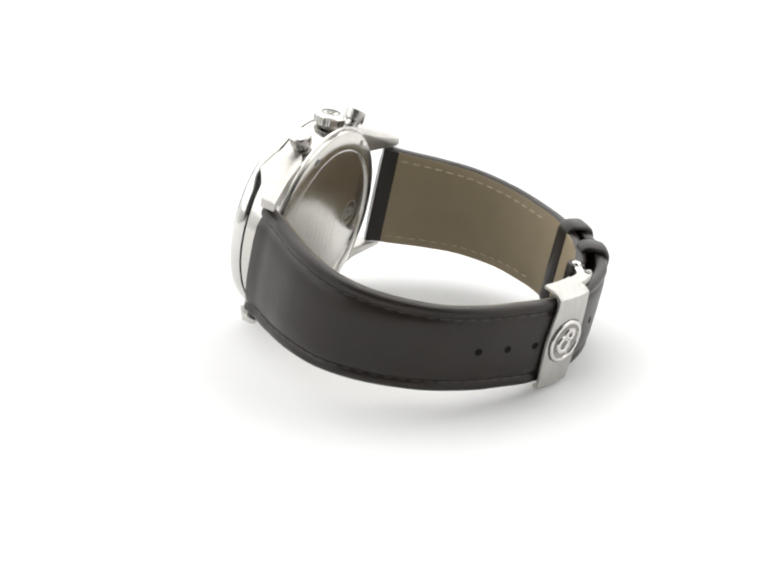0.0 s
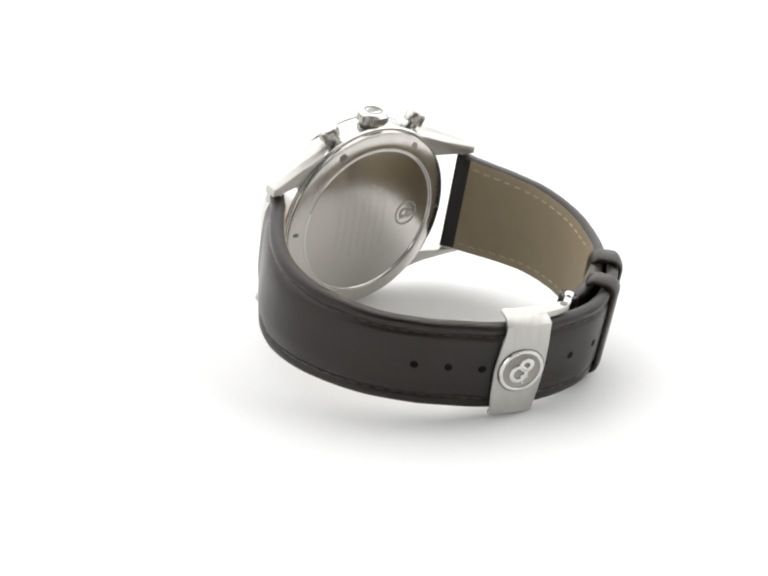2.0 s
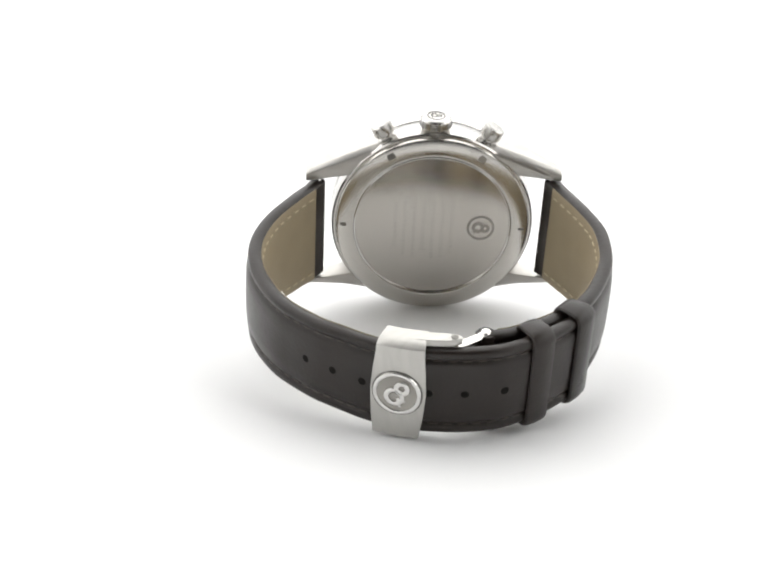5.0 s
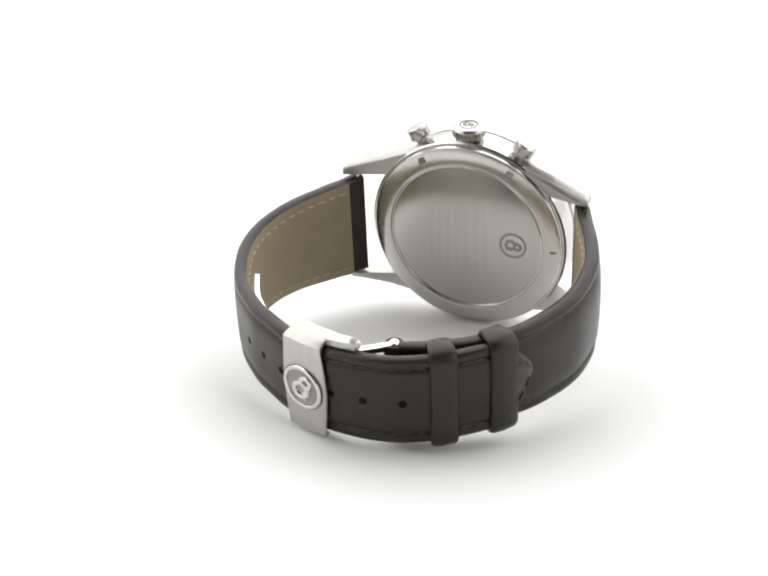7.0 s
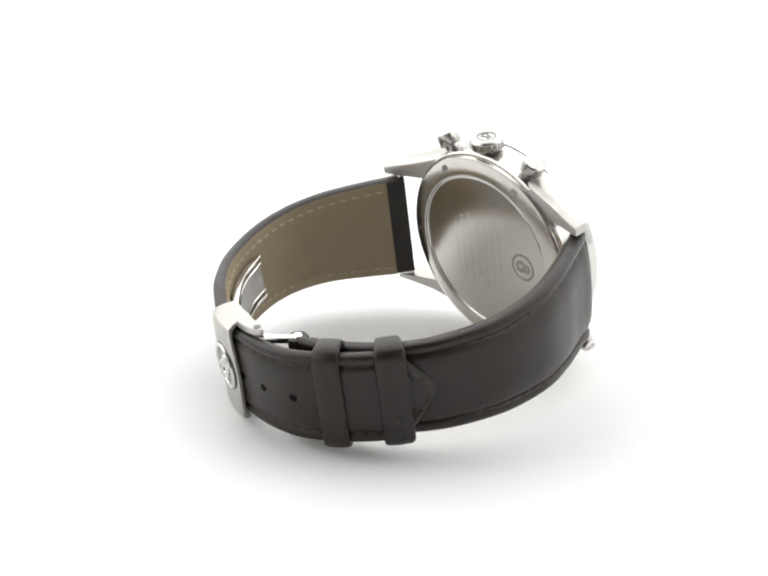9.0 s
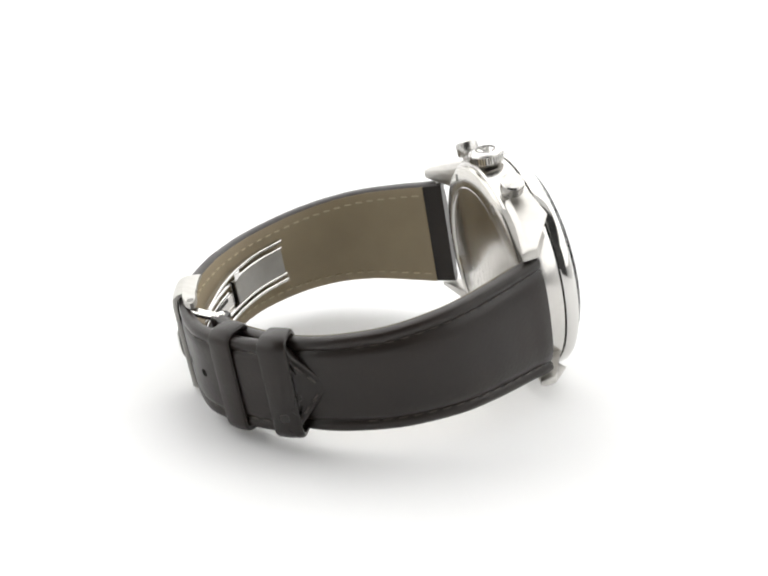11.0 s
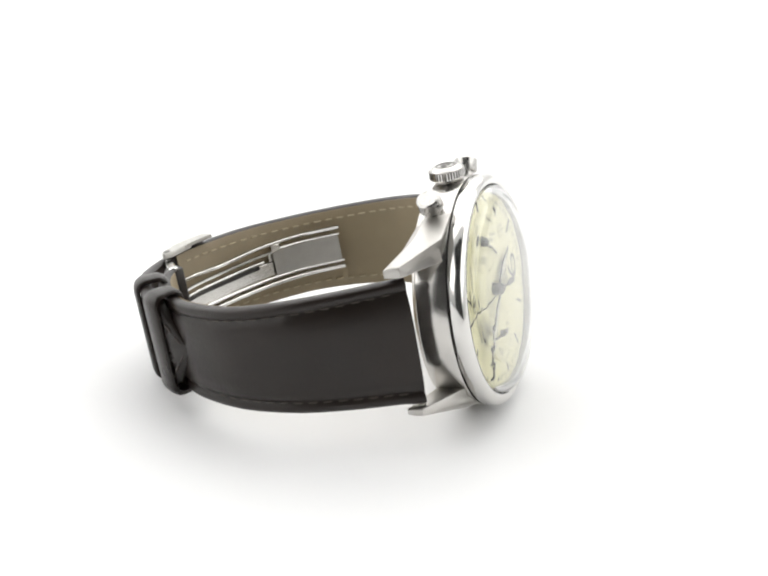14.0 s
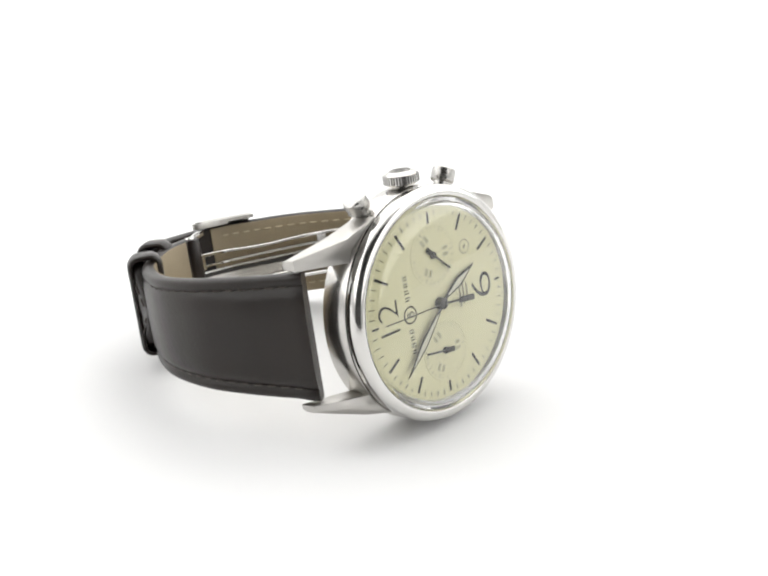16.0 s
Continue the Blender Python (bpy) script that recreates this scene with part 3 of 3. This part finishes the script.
cover = part("clasp_cover", cover_plate(), CLASP, label="brushed steel clasp cover plate")
p, q = PATH_B.place(s_mid, 0.1, 1.0, -1), PATH_B.place(s_mid, 0.1, 2.0, -1)
zax = (q - p).normalized()
xax = Vector((1, 0, 0))
yax = zax.cross(xax)
plate_m = Matrix.Translation(p) @ Matrix((xax, yax, zax)).transposed().to_4x4()
bm = lathe([(0, 0.06), (3.3, 0.06), (3.4, 0.1), (3.4, -0.2), (0, -0.2)], 48)
bm.transform(plate_m)
part("emblem_ground", bm, ETCHED, cover, "grey recessed round field")
# flat ring on the plate; dark colour gives the groove its shade
bm = lathe([(3.85, -0.2), (3.85, 0.03), (4.08, 0.03), (4.08, -0.2)], 56, closed=True)
bm.transform(plate_m)
part("emblem_groove", bm, ENGRAVED, cover, "fine groove round the emblem, its shade put into the colour")
emblem(3.55, plate_m @ Matrix.Translation((0, 0, 0.1)) @ Matrix.Rotation(radians(244), 4, "Z"), STEEL, cover, 0.8)


# ear and pin at the upper edge
def ear_section(s):
    u = (s - (s_mid + 2.0)) / 7.4
    h = 1.15 * max(0.05, 1 - max(0.0, u) ** 4) ** 0.5
    c = -2.1
    return [(8.2, c - h), (9.05, c - h), (9.25, c - h + 0.1), (9.25, c + h - 0.1), (9.05, c + h), (8.2, c + h)]


part("ear", sweep_strap(PATH_B, -1, s_mid + 2.0, s_mid + 9.4, ear_section, 0.35), CLASP, cover, "rounded hinge ear")
bm = lathe([(0, -0.6), (0.55, -0.6), (0.6, -0.4), (0.6, 0.6), (0, 0.65)], 20, "x")
bm.transform(Matrix.Translation(PATH_B.place(s_mid + 8.1, 8.75, -2.1, -1)))
part("pin", bm, ENGRAVED, cover)

# blades inside the loop
PATH_C = Path([(9, 46.6, 1.2, 4), (4, 48.2, 0.8, 4), (-3, 48.2, 0.3, 4), (-10, 45.8, 0, 4), (-17, 41.5, 0, 4), (-23, 35.6, 0, 4), (-26.6, 29.2, 0, 4)])
sC = PATH_C.length


def strip(s0, s1, lo, hi, b0, b1, step=0.7):
    """A flat bar on the blade's line whose two edges lo(u) and hi(u) run across it with u from 0 to 1."""
    def sec(s):
        u = (s - s0) / (s1 - s0)
        a0, a1, r = lo(u), hi(u), 0.1
        return [(a0, b0 + r), (a0 + r, b0), (a1 - r, b0), (a1, b0 + r), (a1, b1 - r), (a1 - r, b1), (a0 + r, b1), (a0, b1 - r)]
    return sweep_strap(PATH_C, -1, s0, s1, sec, step)


def wave(u):
    return 3.7 - 0.45 * math.exp(-((u - 0.45) / 0.16) ** 2)


blade = part("folding_blade", strip(1.0, sC, lambda u: wave(u) - 0.28, lambda u: wave(u) + 0.28, -0.95, 0.1), STEEL, label="polished steel folding clasp blade")
part("rail", ribbon(PATH_C, -1, 1.0, sC, -4.3, -3.65, -0.9, 0.1, 0.12), STEEL, blade)
part("rail", ribbon(PATH_C, -1, sC * 0.30, sC, -3.1, -2.6, -0.9, 0.0, 0.12), STEEL, blade)
part("plate", ribbon(PATH_C, -1, sC * 0.70, sC - 0.3, -2.7, 2.4, -0.35, -0.1, 0.08), PLATE, blade, "satin blade plate")
part("rail", ribbon(PATH_C, -1, sC * 0.72, sC - 0.1, 2.2, 2.6, -0.7, 0.0, 0.12), STEEL, blade)
part("step_bar", strip(sC * 0.695, sC * 0.735, lambda u: 1.9 + 0.4 * u, lambda u: 3.6 - 0.2 * u, -1.15, 0.1, 0.3), STEEL, blade, "stepped joint of the blades")
part("cross_bar", ribbon(PATH_C, -1, 1.0, 2.2, -4.1, 4.0, -0.9, 0.1, 0.12), STEEL, blade)
part("cross_bar", ribbon(PATH_C, -1, sC * 0.14, sC * 0.18, 0.8, 3.5, -0.8, -0.2, 0.12), STEEL, blade)
# inner blade: a solid tapered half beside a long slot with rounded ends
inner = part("inner_blade", strip(3.0, sC * 0.90, lambda u: -2.9 + 0.5 * u, lambda u: -0.6 if u < 0.6 else 0.5 - 6.5 * (u - 0.72) if u > 0.78 else 0.1, -1.45, -0.75), SATIN, blade, "satin inner blade with a long slot")
part("tongue", strip(3.2, sC * 0.70, lambda u: 1.0 + 0.5 * u, lambda u: 1.55 + 0.5 * u, -1.7, -0.75), STEEL, inner, "polished edge of the slot")
part("inner_rail", strip(3.2, sC * 0.66, lambda u: -0.05 + 0.3 * u, lambda u: 0.4 + 0.3 * u, -1.7, -0.75), STEEL, inner)
# strip under the slot whose near-black colour is the gap's shade
part("slot_floor", strip(3.4, sC * 0.63, lambda u: -0.7 + 0.2 * u, lambda u: 0.0 + 0.25 * u, -0.7, -0.45), GROOVE_SHADE, inner, "gap of the slot, shade put into its colour")
part("slot_end", strip(3.0, 3.7, lambda u: -0.9, lambda u: 1.6, -1.7, -0.75, 0.3), STEEL, inner)
part("slot_end", strip(sC * 0.70 - 0.8, sC * 0.70, lambda u: 0.2, lambda u: 2.0, -1.7, -0.75, 0.3), STEEL, inner)
bump = lathe([(0, 0.75), (0.7, 0.65), (1.3, 0.25), (1.6, -0.1)], 24)
p, q = PATH_C.place(sC - 2.6, -0.9, -0.3, -1), PATH_C.place(sC - 2.6, -0.9, -1.3, -1)
bump.transform(Matrix.Translation(p) @ (q - p).to_track_quat("Z", "Y").to_matrix().to_4x4())
part("catch", bump, STEEL, blade, "rounded steel catch")
# the short strap half ends in a roll round the hinge bar
p = PATH_A.place(sA - 0.4, 0, -1.1, 1) + Vector((0, -1.1, 0))
roll = part("strap_roll", lathe([(0.85, -7.6), (1.45, -7.7), (1.65, -7.4), (1.65, 7.4), (1.45, 7.7), (0.85, 7.6)], 28, "x", p), LEATHER, label="rolled leather end of the short strap half")
part("hinge_bar", lathe([(0, -8.1), (0.7, -8.0), (0.85, -7.8), (0.85, 7.8), (0.7, 8.0), (0, 8.1)], 20, "x", p), STEEL, blade)

e = PATH_B.place(s_mid + 8.1, 8.75, -2.1, -1)
PATH_D = Path([(e.y, -e.z, 0, 4), ((e.y + p.y) / 2, -(e.z + p.z) / 2 + 0.2, 0, 4), (p.y, -p.z, 0, 4)])
part("link", ribbon(PATH_D, -1, 0.0, PATH_D.length, 7.6, 8.6, -0.75, 0.75, 0.2), STEEL, blade, "polished hinge link")


def motions():
    """The watch turns with the turntable, about the upright axis through the world's origin."""
    rows = []
    for t in range(17):
        rows.append((float(t), pose(0, 0, 0, 0, 0, -(12.1861 * t + 0.004675 * t * t))))
    walk(watch, rows)


motions()
